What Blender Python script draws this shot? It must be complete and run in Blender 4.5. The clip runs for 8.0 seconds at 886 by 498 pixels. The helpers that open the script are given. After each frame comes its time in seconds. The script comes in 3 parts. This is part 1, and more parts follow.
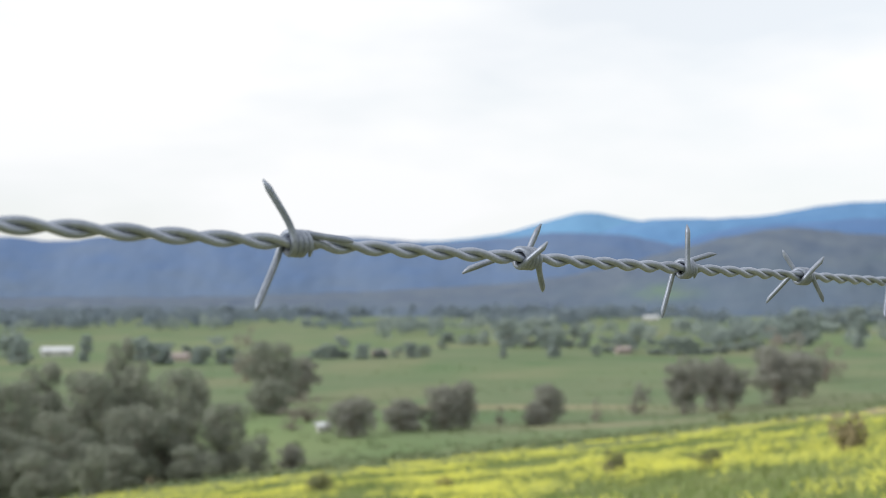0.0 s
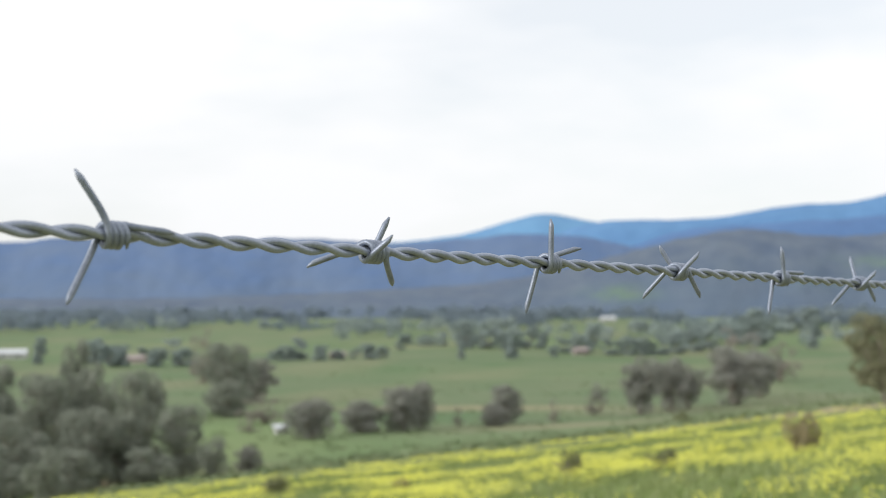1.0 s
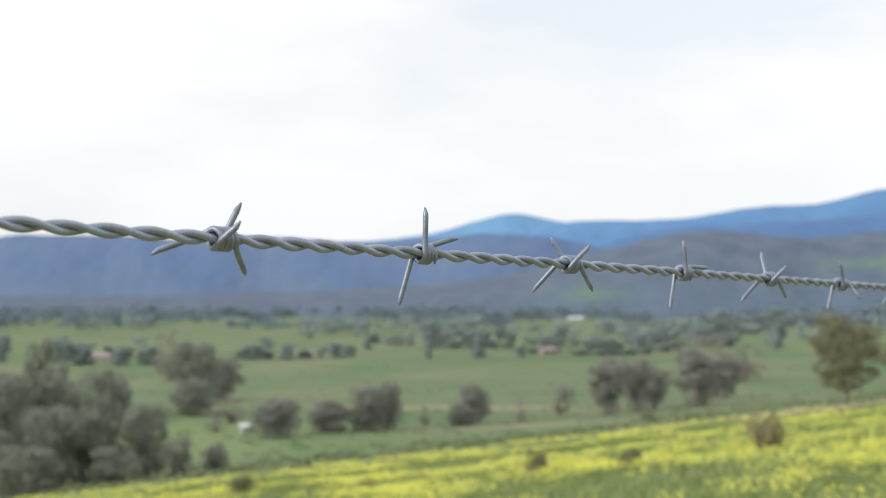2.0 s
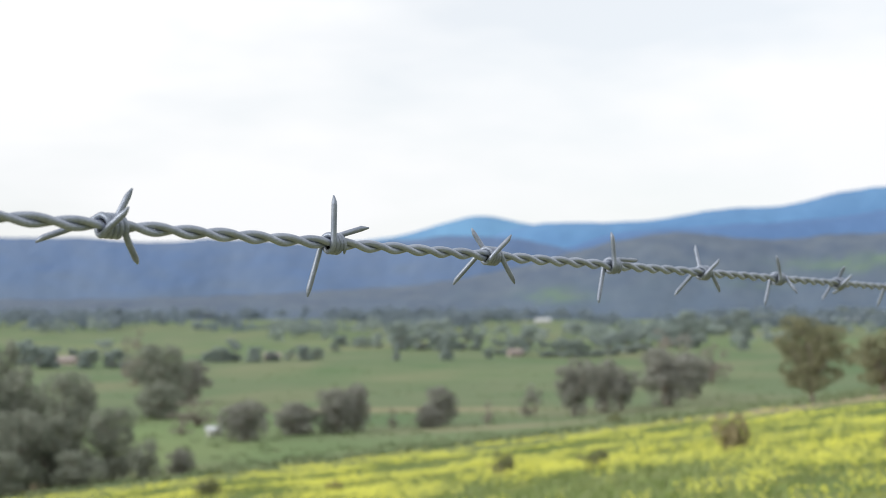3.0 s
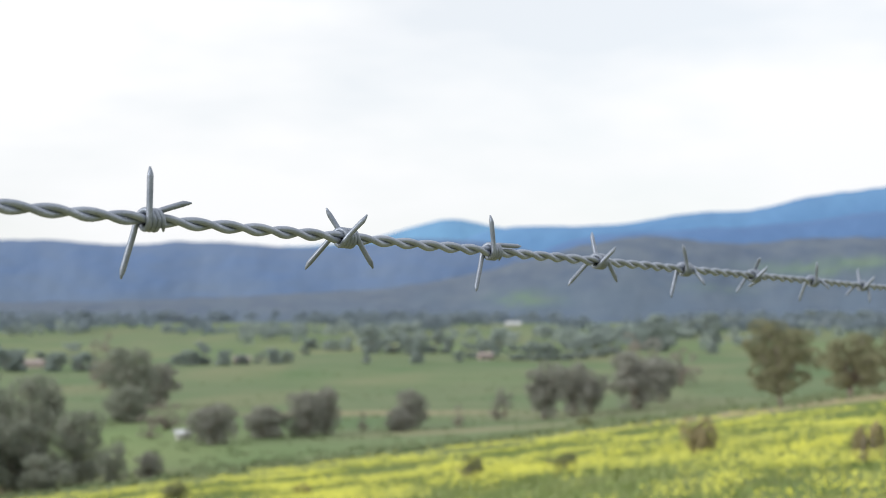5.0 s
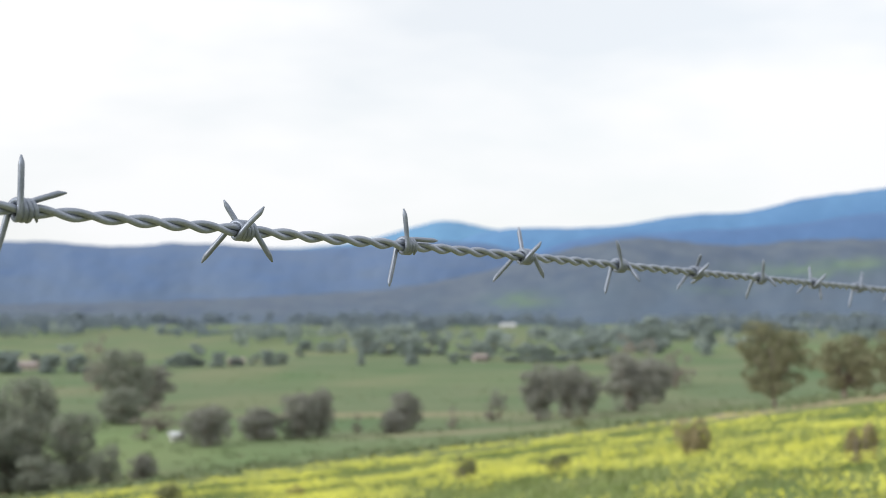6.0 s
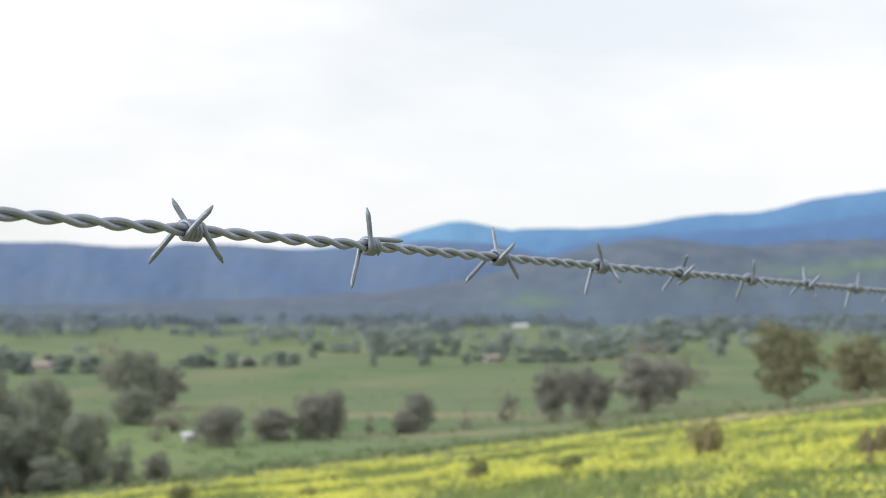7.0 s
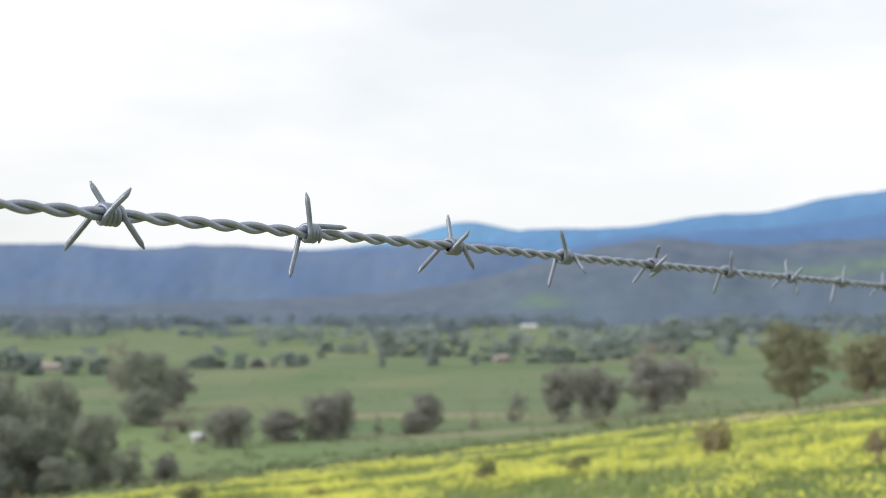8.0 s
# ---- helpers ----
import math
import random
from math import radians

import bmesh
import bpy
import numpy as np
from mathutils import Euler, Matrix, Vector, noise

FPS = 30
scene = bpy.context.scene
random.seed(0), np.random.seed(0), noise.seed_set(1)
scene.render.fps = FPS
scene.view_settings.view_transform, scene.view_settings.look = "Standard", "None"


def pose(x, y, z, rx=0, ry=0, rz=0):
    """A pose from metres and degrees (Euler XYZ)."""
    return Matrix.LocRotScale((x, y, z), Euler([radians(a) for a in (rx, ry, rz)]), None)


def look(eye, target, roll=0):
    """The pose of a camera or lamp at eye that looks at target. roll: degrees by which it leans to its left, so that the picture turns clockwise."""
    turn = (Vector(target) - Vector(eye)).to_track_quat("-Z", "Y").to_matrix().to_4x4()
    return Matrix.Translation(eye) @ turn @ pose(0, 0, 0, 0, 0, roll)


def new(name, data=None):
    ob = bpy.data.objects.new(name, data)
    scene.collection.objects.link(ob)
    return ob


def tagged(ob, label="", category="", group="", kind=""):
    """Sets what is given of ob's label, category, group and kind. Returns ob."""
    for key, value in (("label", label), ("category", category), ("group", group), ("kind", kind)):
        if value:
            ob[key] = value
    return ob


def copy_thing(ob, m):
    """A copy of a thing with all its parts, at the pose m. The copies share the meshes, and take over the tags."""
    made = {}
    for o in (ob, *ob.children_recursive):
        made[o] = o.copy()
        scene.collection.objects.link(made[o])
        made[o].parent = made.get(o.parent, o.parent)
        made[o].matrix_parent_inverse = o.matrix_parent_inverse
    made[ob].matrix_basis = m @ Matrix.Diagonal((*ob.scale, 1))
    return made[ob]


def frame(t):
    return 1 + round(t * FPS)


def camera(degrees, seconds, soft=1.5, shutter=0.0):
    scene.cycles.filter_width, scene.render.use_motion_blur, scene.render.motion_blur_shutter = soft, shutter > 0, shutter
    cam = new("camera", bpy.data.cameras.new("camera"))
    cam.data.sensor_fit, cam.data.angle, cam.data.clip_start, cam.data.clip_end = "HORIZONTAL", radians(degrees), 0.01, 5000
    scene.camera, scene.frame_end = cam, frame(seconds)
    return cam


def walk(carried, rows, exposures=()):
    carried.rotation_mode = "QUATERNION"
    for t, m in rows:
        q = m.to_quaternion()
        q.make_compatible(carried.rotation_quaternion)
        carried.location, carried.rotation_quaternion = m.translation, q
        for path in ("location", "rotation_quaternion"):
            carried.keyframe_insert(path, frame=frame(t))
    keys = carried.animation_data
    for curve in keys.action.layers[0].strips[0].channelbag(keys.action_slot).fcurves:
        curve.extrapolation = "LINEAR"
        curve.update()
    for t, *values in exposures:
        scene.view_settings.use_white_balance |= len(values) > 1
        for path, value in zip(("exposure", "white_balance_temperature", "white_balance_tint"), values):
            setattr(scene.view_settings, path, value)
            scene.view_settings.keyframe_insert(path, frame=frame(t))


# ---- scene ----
cam = camera(38.24, 8.0, soft=0.6)
PATH = [
    (0, (-0.0435, -0.1004, 1.2083), (-0.1499, 1.8953, 1.2843), -0.17),
    (0.5, (-0.0280, -0.0977, 1.2076), (-0.1091, 1.8992, 1.2843), -0.27),
    (1, (-0.0143, -0.0929, 1.2064), (-0.0550, 1.9052, 1.2841), -0.26),
    (1.5, (-0.0006, -0.0851, 1.2059), (-0.0160, 1.9133, 1.2832), -0.20),
    (1.7, (0.0060, -0.0810, 1.2053), (0.0006, 1.9175, 1.2818), -0.10),
    (2.8, (0.0274, -0.0687, 1.2012), (0.0763, 1.9291, 1.2802), -0.03),
    (3, (0.0306, -0.0654, 1.2009), (0.0904, 1.9321, 1.2808), -0.11),
    (3.5, (0.0402, -0.0583, 1.2002), (0.1199, 1.9385, 1.2810), -0.09),
    (4, (0.0465, -0.0513, 1.2000), (0.1327, 1.9452, 1.2813), -0.01),
    (4.5, (0.0555, -0.0437, 1.1976), (0.1487, 1.9525, 1.2796), -0.06),
    (4.7, (0.0604, -0.0380, 1.1960), (0.1603, 1.9577, 1.2791), -0.08),
    (5.8, (0.0902, -0.0257, 1.1952), (0.2021, 1.9692, 1.2828), 0.04),
    (6, (0.0964, -0.0232, 1.1935), (0.2103, 1.9716, 1.2811), -0.02),
    (6.5, (0.1062, -0.0162, 1.1928), (0.2092, 1.9791, 1.2819), -0.02),
    (7, (0.1129, -0.0078, 1.1942), (0.2075, 1.9880, 1.2826), -0.03),
    (7.5, (0.1212, 0.0026, 1.1932), (0.2050, 1.9989, 1.2823), -0.07),
    (8, (0.1341, 0.0115, 1.1908), (0.2158, 2.0078, 1.2800), -0.14),
]
walk(cam, [(t, look(eye, target, roll)) for t, eye, target, roll in PATH])
# near-focused lens: the wire is sharp, the valley soft
cam.data.dof.use_dof = True
cam.data.dof.focus_distance = 0.39
cam.data.dof.aperture_fstop = 25.0
cam.data.dof.aperture_blades = 0

# ---- world and sun ----
SUN_EL, SUN_AZ = radians(24), radians(242)
world = bpy.data.worlds.new("overcast_sky")
scene.world = world
world.use_nodes = True
wn, wl = world.node_tree.nodes, world.node_tree.links
wn.clear()
w_out = wn.new("ShaderNodeOutputWorld")
w_bg = wn.new("ShaderNodeBackground")
w_sky = wn.new("ShaderNodeTexSky")
w_sky.sky_type = "NISHITA"
w_sky.sun_disc = False
w_sky.sun_elevation, w_sky.sun_rotation = SUN_EL, SUN_AZ
w_gain = wn.new("ShaderNodeVectorMath")
w_gain.operation = "SCALE"
w_gain.inputs["Scale"].default_value = 0.14
w_co = wn.new("ShaderNodeTexCoord")
w_map = wn.new("ShaderNodeMapping")
w_map.inputs["Scale"].default_value = (3.0, 3.0, 9.0)
w_map.inputs["Location"].default_value = (0.35, 0.2, 0.6)
w_noise = wn.new("ShaderNodeTexNoise")
w_noise.inputs["Scale"].default_value = 1.1
w_noise.inputs["Detail"].default_value = 4.0
w_noise.inputs["Roughness"].default_value = 0.5
w_ramp = wn.new("ShaderNodeMapRange")
w_ramp.inputs["From Min"].default_value = 0.36
w_ramp.inputs["From Max"].default_value = 0.58
w_ramp.inputs["To Min"].default_value = 0.74
w_ramp.inputs["To Max"].default_value = 1.0
w_sep = wn.new("ShaderNodeSeparateXYZ")
w_lift = wn.new("ShaderNodeMapRange")
w_lift.inputs["From Min"].default_value = 0.0
w_lift.inputs["From Max"].default_value = 0.9
w_lift.inputs["To Min"].default_value = 0.972
w_lift.inputs["To Max"].default_value = 1.25
w_cloud = wn.new("ShaderNodeVectorMath")
w_cloud.operation = "SCALE"
w_cloud.inputs[0].default_value = (0.985, 0.995, 1.01)
w_mix = wn.new("ShaderNodeMix")
w_mix.data_type = "RGBA"
wl.new(w_sky.outputs["Color"], w_gain.inputs[0])
wl.new(w_co.outputs["Generated"], w_map.inputs["Vector"])
wl.new(w_map.outputs["Vector"], w_noise.inputs["Vector"])
wl.new(w_noise.outputs["Fac"], w_ramp.inputs["Value"])
wl.new(w_co.outputs["Generated"], w_sep.inputs[0])
wl.new(w_sep.outputs["Z"], w_lift.inputs["Value"])
wl.new(w_lift.outputs["Result"], w_cloud.inputs["Scale"])
wl.new(w_ramp.outputs["Result"], w_mix.inputs[0])
wl.new(w_gain.outputs["Vector"], w_mix.inputs[6])
wl.new(w_cloud.outputs["Vector"], w_mix.inputs[7])
wl.new(w_mix.outputs[2], w_bg.inputs["Color"])
w_bg.inputs["Strength"].default_value = 1.0
wl.new(w_bg.outputs[0], w_out.inputs[0])

sun = new("sun", bpy.data.lights.new("sun", "SUN"))
sun.data.energy = 2.2
sun.data.angle = radians(20)
sun.data.color = (1.0, 0.975, 0.94)
sun.matrix_world = look((0, 0, 0), (-math.sin(SUN_AZ) * math.cos(SUN_EL), -math.cos(SUN_AZ) * math.cos(SUN_EL), -math.sin(SUN_EL)))
scene.view_settings.exposure = 0.0


# ---- materials ----
def material(name, colour, other, scale, rough=0.8, metal=0.0, bump=0.0, bump_scale=None, spread=(0.35, 0.65), fine=0.0, island=0.0, specular=0.3, thin=0.0):
    """Two base colours mixed by noise in metres, finer grain over them, relief, and a change from piece to piece."""
    m = bpy.data.materials.new(name)
    m.use_nodes = True
    n, l = m.node_tree.nodes, m.node_tree.links
    b = n["Principled BSDF"]
    b.inputs["Roughness"].default_value = rough
    b.inputs["Metallic"].default_value = metal
    b.inputs["Specular IOR Level"].default_value = specular
    co = n.new("ShaderNodeTexCoord")
    big = n.new("ShaderNodeTexNoise")
    big.inputs["Scale"].default_value = scale
    big.inputs["Detail"].default_value = 5.0
    l.new(co.outputs["Object"], big.inputs["Vector"])
    span = n.new("ShaderNodeMapRange")
    span.inputs["From Min"].default_value, span.inputs["From Max"].default_value = spread
    l.new(big.outputs["Fac"], span.inputs["Value"])
    mix = n.new("ShaderNodeMix")
    mix.data_type = "RGBA"
    mix.inputs[6].default_value = (*colour, 1)
    mix.inputs[7].default_value = (*other, 1)
    l.new(span.outputs["Result"], mix.inputs[0])
    last = mix.outputs[2]
    if fine or island:
        gain = n.new("ShaderNodeMath")
        gain.operation = "ADD"
        gain.inputs[0].default_value = gain.inputs[1].default_value = 0.5
        if fine:
            grain = n.new("ShaderNodeTexNoise")
            grain.inputs["Scale"].default_value = scale * 9
            grain.inputs["Detail"].default_value = 3.0
            l.new(co.outputs["Object"], grain.inputs["Vector"])
            g = n.new("ShaderNodeMapRange")
            g.inputs["From Min"].default_value, g.inputs["From Max"].default_value = 0.3, 0.7
            g.inputs["To Min"].default_value, g.inputs["To Max"].default_value = 0.5 - fine, 0.5 + fine
            l.new(grain.outputs["Fac"], g.inputs["Value"])
            l.new(g.outputs["Result"], gain.inputs[0])
        if island:
            geo = n.new("ShaderNodeNewGeometry")
            i = n.new("ShaderNodeMapRange")
            i.inputs["To Min"].default_value, i.inputs["To Max"].default_value = 0.5 - island, 0.5 + island
            l.new(geo.outputs["Random Per Island"], i.inputs["Value"])
            l.new(i.outputs["Result"], gain.inputs[1])
        scaled = n.new("ShaderNodeVectorMath")
        scaled.operation = "SCALE"
        l.new(last, scaled.inputs[0])
        l.new(gain.outputs[0], scaled.inputs["Scale"])
        last = scaled.outputs["Vector"]
    l.new(last, b.inputs["Base Color"])
    if bump:
        rel = n.new("ShaderNodeTexNoise")
        rel.inputs["Scale"].default_value = bump_scale or scale * 6
        rel.inputs["Detail"].default_value = 6.0
        l.new(co.outputs["Object"], rel.inputs["Vector"])
        bu = n.new("ShaderNodeBump")
        bu.inputs["Strength"].default_value = bump
        bu.inputs["Distance"].default_value = 0.2 / (bump_scale or scale * 6)
        l.new(rel.outputs["Fac"], bu.inputs["Height"])
        l.new(bu.outputs["Normal"], b.inputs["Normal"])
    if thin:
        # light passing through thin leaves
        glow = n.new("ShaderNodeBsdfTranslucent")
        l.new(last, glow.inputs["Color"])
        both = n.new("ShaderNodeMixShader")
        both.inputs[0].default_value = thin
        l.new(b.outputs[0], both.inputs[1])
        l.new(glow.outputs[0], both.inputs[2])
        l.new(both.outputs[0], n["Material Output"].inputs["Surface"])
    return m


def covered(name, covers, base_noise, rough=0.9):
    """Ground whose cover (grass, flowers, dry grass, bare soil) follows the mesh's own cover shares."""
    m = bpy.data.materials.new(name)
    m.use_nodes = True
    n, l = m.node_tree.nodes, m.node_tree.links
    b = n["Principled BSDF"]
    b.inputs["Roughness"].default_value = rough
    b.inputs["Specular IOR Level"].default_value = 0.15
    co = n.new("ShaderNodeTexCoord")
    last = None
    for k, (attr, one, two, scale) in enumerate(covers):
        no = n.new("ShaderNodeTexNoise")
        no.inputs["Scale"].default_value = scale
        no.inputs["Detail"].default_value = 6.0
        no.inputs["Roughness"].default_value = 0.65
        l.new(co.outputs["Object"], no.inputs["Vector"])
        sp = n.new("ShaderNodeMapRange")
        sp.inputs["From Min"].default_value, sp.inputs["From Max"].default_value = 0.34, 0.66
        l.new(no.outputs["Fac"], sp.inputs["Value"])
        mix = n.new("ShaderNodeMix")
        mix.data_type = "RGBA"
        mix.inputs[6].default_value, mix.inputs[7].default_value = (*one, 1), (*two, 1)
        l.new(sp.outputs["Result"], mix.inputs[0])
        if last is None:
            last = mix.outputs[2]
            continue
        at = n.new("ShaderNodeAttribute")
        at.attribute_name = attr
        over = n.new("ShaderNodeMix")
        over.data_type = "RGBA"
        l.new(at.outputs["Fac"], over.inputs[0])
        l.new(last, over.inputs[6])
        l.new(mix.outputs[2], over.inputs[7])
        last = over.outputs[2]
    l.new(last, b.inputs["Base Color"])
    rel = n.new("ShaderNodeTexNoise")
    rel.inputs["Scale"].default_value = base_noise
    rel.inputs["Detail"].default_value = 8.0
    l.new(co.outputs["Object"], rel.inputs["Vector"])
    bu = n.new("ShaderNodeBump")
    bu.inputs["Strength"].default_value = 0.5
    bu.inputs["Distance"].default_value = 0.3 / base_noise
    l.new(rel.outputs["Fac"], bu.inputs["Height"])
    l.new(bu.outputs["Normal"], b.inputs["Normal"])
    return m


ZINC = material("weathered_zinc", (0.249, 0.282, 0.353), (0.338, 0.376, 0.458), 160, 0.38, 0.4, 0.25, 900, (0.3, 0.7), 0.12)
ZINC_BARB = material("weathered_zinc_barb", (0.192, 0.221, 0.280), (0.278, 0.311, 0.381), 190, 0.42, 0.4, 0.25, 900, (0.3, 0.7), 0.14)
GROUND = covered("pasture", [
    ("", (0.095, 0.158, 0.070), (0.160, 0.190, 0.105), 0.018),
    ("near", (0.115, 0.155, 0.045), (0.175, 0.205, 0.07), 0.6),
    ("lush", (0.138, 0.212, 0.08), (0.165, 0.225, 0.095), 0.03),
    ("dry", (0.42, 0.32, 0.22), (0.28, 0.235, 0.14), 0.12),
    ("soil", (0.20, 0.12, 0.085), (0.14, 0.09, 0.06), 0.3),
    ("flower", (0.52, 0.47, 0.02), (0.30, 0.33, 0.03), 1.1),
], 3.0)
# ranges hold aerial haze in their base colours, paler blue when farther
FAR_RIDGE = covered("far_haze_forest", [("", (0.150, 0.305, 0.480), (0.125, 0.255, 0.425), 0.006)], 0.02)
BLUE_RIDGE = covered("blue_haze_forest", [("", (0.122, 0.250, 0.430), (0.100, 0.205, 0.375), 0.005)], 0.02)
DEEP_RIDGE = covered("deep_blue_haze_forest", [("", (0.098, 0.182, 0.345), (0.085, 0.155, 0.30), 0.005)], 0.02)
MID_RIDGE = covered("slate_haze_forest", [("", (0.090, 0.152, 0.285), (0.124, 0.175, 0.272), 0.004), ("low", (0.104, 0.155, 0.245), (0.126, 0.170, 0.238), 0.006), ("lush", (0.10, 0.17, 0.09), (0.13, 0.19, 0.10), 0.02)], 0.03)
NEAR_RIDGE = covered("grey_haze_forest", [("", (0.082, 0.112, 0.166), (0.128, 0.158, 0.196), 0.016), ("low", (0.095, 0.133, 0.188), (0.115, 0.152, 0.196), 0.01), ("lush", (0.122, 0.190, 0.145), (0.145, 0.200, 0.155), 0.02)], 0.04)
BARK = material("gum_bark", (0.30, 0.26, 0.22), (0.16, 0.13, 0.11), 1.5, 0.9, 0, 0.5, 8)
LEAF_GREY = material("gum_leaves", (0.223, 0.228, 0.198), (0.334, 0.335, 0.302), 0.5, 0.75, island=0.22, thin=0.3)
LEAF_GREEN = material("green_leaves", (0.207, 0.233, 0.184), (0.314, 0.332, 0.277), 0.5, 0.75, island=0.22, thin=0.3)
LEAF_OLIVE = material("olive_leaves", (0.208, 0.216, 0.125), (0.292, 0.293, 0.184), 0.5, 0.75, island=0.22, thin=0.3)
LEAF_BARE = material("sparse_leaves", (0.238, 0.219, 0.193), (0.333, 0.298, 0.268), 0.5, 0.8, island=0.2, thin=0.3)
# far leaves carry aerial haze in their colour, bluest for the woods
LEAF_FAR = material("distant_haze_leaves", (0.253, 0.308, 0.300), (0.335, 0.388, 0.364), 0.03, 0.85, island=0.2, thin=0.3)
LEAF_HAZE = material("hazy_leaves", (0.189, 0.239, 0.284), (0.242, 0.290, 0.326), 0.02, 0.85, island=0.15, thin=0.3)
SHRUB = material("dry_shrub", (0.300, 0.250, 0.140), (0.220, 0.195, 0.100), 1.2, 0.85, island=0.25)
SHRUB_GREEN = material("green_shrub", (0.150, 0.170, 0.080), (0.200, 0.205, 0.100), 1.2, 0.85, island=0.25)
BLADE = material("grass_blades", (0.138, 0.207, 0.055), (0.243, 0.290, 0.110), 0.25, 0.7, island=0.25)
TUSSOCK = material("coarse_tussocks", (0.151, 0.207, 0.101), (0.202, 0.230, 0.127), 0.3, 0.85, island=0.2)
PETAL = material("yellow_petals", (0.674, 0.669, 0.099), (0.572, 0.589, 0.132), 0.4, 0.6, island=0.15)
WHITE_WALL = material("pale_wall", (0.510, 0.510, 0.493), (0.425, 0.425, 0.408), 0.4, 0.7)
PINK_WALL = material("brick_wall", (0.391, 0.340, 0.306), (0.323, 0.274, 0.246), 0.5, 0.8)
WHITE_ROOF = material("white_metal_roof", (0.62, 0.64, 0.66), (0.52, 0.54, 0.56), 0.3, 0.45, 0.1)
TILE_ROOF = material("tiled_roof", (0.360, 0.310, 0.297), (0.297, 0.249, 0.243), 0.4, 0.8)
PANE = material("dark_pane", (0.03, 0.035, 0.04), (0.05, 0.055, 0.06), 1.0, 0.1, specular=0.6)
TIMBER = material("weathered_timber", (0.30, 0.27, 0.23), (0.19, 0.17, 0.145), 6, 0.9, 0, 0.6, 40)


# ---- building helpers ----
def mesh_of(name, verts, faces, mat, smooth=False):
    me = bpy.data.meshes.new(name)
    me.from_pydata([tuple(map(float, v)) for v in verts], [], [tuple(map(int, f)) for f in faces])
    me.materials.append(mat)
    if smooth:
        me.polygons.foreach_set("use_smooth", [True] * len(me.polygons))
    me.update()
    return me


def linked(name, me, parent=None, label="", at=None):
    ob = new(name, me)
    if parent:
        ob.parent = parent
    if at is not None:
        ob.matrix_basis = at
    if label:
        tagged(ob, label)
    return ob


def empty(name, at):
    ob = new(name)
    ob.empty_display_size = 0.2
    ob.matrix_basis = at
    return ob


def tube(points, radii, sides=10, capped=True):
    """Verts and faces of a round tube along points, with a radius at each."""
    p = np.array(points, float)
    t = np.gradient(p, axis=0)
    t /= np.linalg.norm(t, axis=1)[:, None]
    ref = np.array((0.31, -0.22, 0.93))
    verts = []
    u = np.cross(t[0], ref)
    u /= np.linalg.norm(u)
    ang = np.linspace(0, 2 * np.pi, sides, endpoint=False)
    for k in range(len(p)):
        u = u - t[k] * (u @ t[k])
        u /= np.linalg.norm(u)
        v = np.cross(t[k], u)
        verts.append(p[k] + radii[k] * (np.cos(ang)[:, None] * u + np.sin(ang)[:, None] * v))
    verts = np.concatenate(verts)
    faces = []
    for k in range(len(p) - 1):
        a, b = k * sides, (k + 1) * sides
        faces += [(a + i, a + (i + 1) % sides, b + (i + 1) % sides, b + i) for i in range(sides)]
    if capped:
        faces.append(tuple(range(sides))[::-1])
        faces.append(tuple(range(len(verts) - sides, len(verts))))
    return verts, faces


def join(pieces):
    verts, faces, n = [], [], 0
    for v, f in pieces:
        verts.append(np.asarray(v, float))
        faces += [tuple(i + n for i in q) for q in f]
        n += len(v)
    return np.concatenate(verts), faces


def box(x0, y0, z0, x1, y1, z1):
    v = [(x, y, z) for z in (z0, z1) for x, y in ((x0, y0), (x1, y0), (x1, y1), (x0, y1))]
    return v, [(3, 2, 1, 0), (4, 5, 6, 7), (0, 1, 5, 4), (1, 2, 6, 5), (2, 3, 7, 6), (3, 0, 4, 7)]


# ---- the lie of the land ----
def waves(x, y, seed, size):
    """Smooth rolling noise of about -1 to 1 over features of that size."""
    r = np.random.RandomState(seed)
    out = np.zeros(np.broadcast(x, y).shape)
    for k in range(9):
        a, ph = r.uniform(0, 2 * np.pi, 2)
        f = 2 * np.pi / size * r.uniform(0.6, 1.9)
        out = out + np.sin((x * np.cos(a) + y * np.sin(a)) * f + ph)
    return out / 3.6


def land(x, y):
    """Height of the ground: a slope that falls away from the fence, then a wide valley floor."""
    x, y = np.asarray(x, float), np.asarray(y, float)
    slope = 0.114 * x - 0.1102 * y
    slope = np.where(slope > 0, 60 * np.tanh(slope / 60), slope)
    r = np.hypot(x, y)
    slope = slope + (0.15 * waves(x, y, 3, 14) + 0.05 * waves(x, y, 4, 5)) * np.clip((r - 4) / 20, 0, 1)
    valley = -33 + 7.6 * np.exp(-np.clip(y - 280, -60, 4000) / 240) + 1.0 * waves(x, y, 5, 420) * np.clip((r - 250) / 300, 0, 1)
    top = np.maximum(slope, valley)
    return top + 2.0 * np.log(np.exp((slope - top) / 2.0) + np.exp((valley - top) / 2.0))


def bell(x, y, cx, cy, rx, ry):
    return np.exp(-(((x - cx) / rx) ** 2 + ((y - cy) / ry) ** 2))


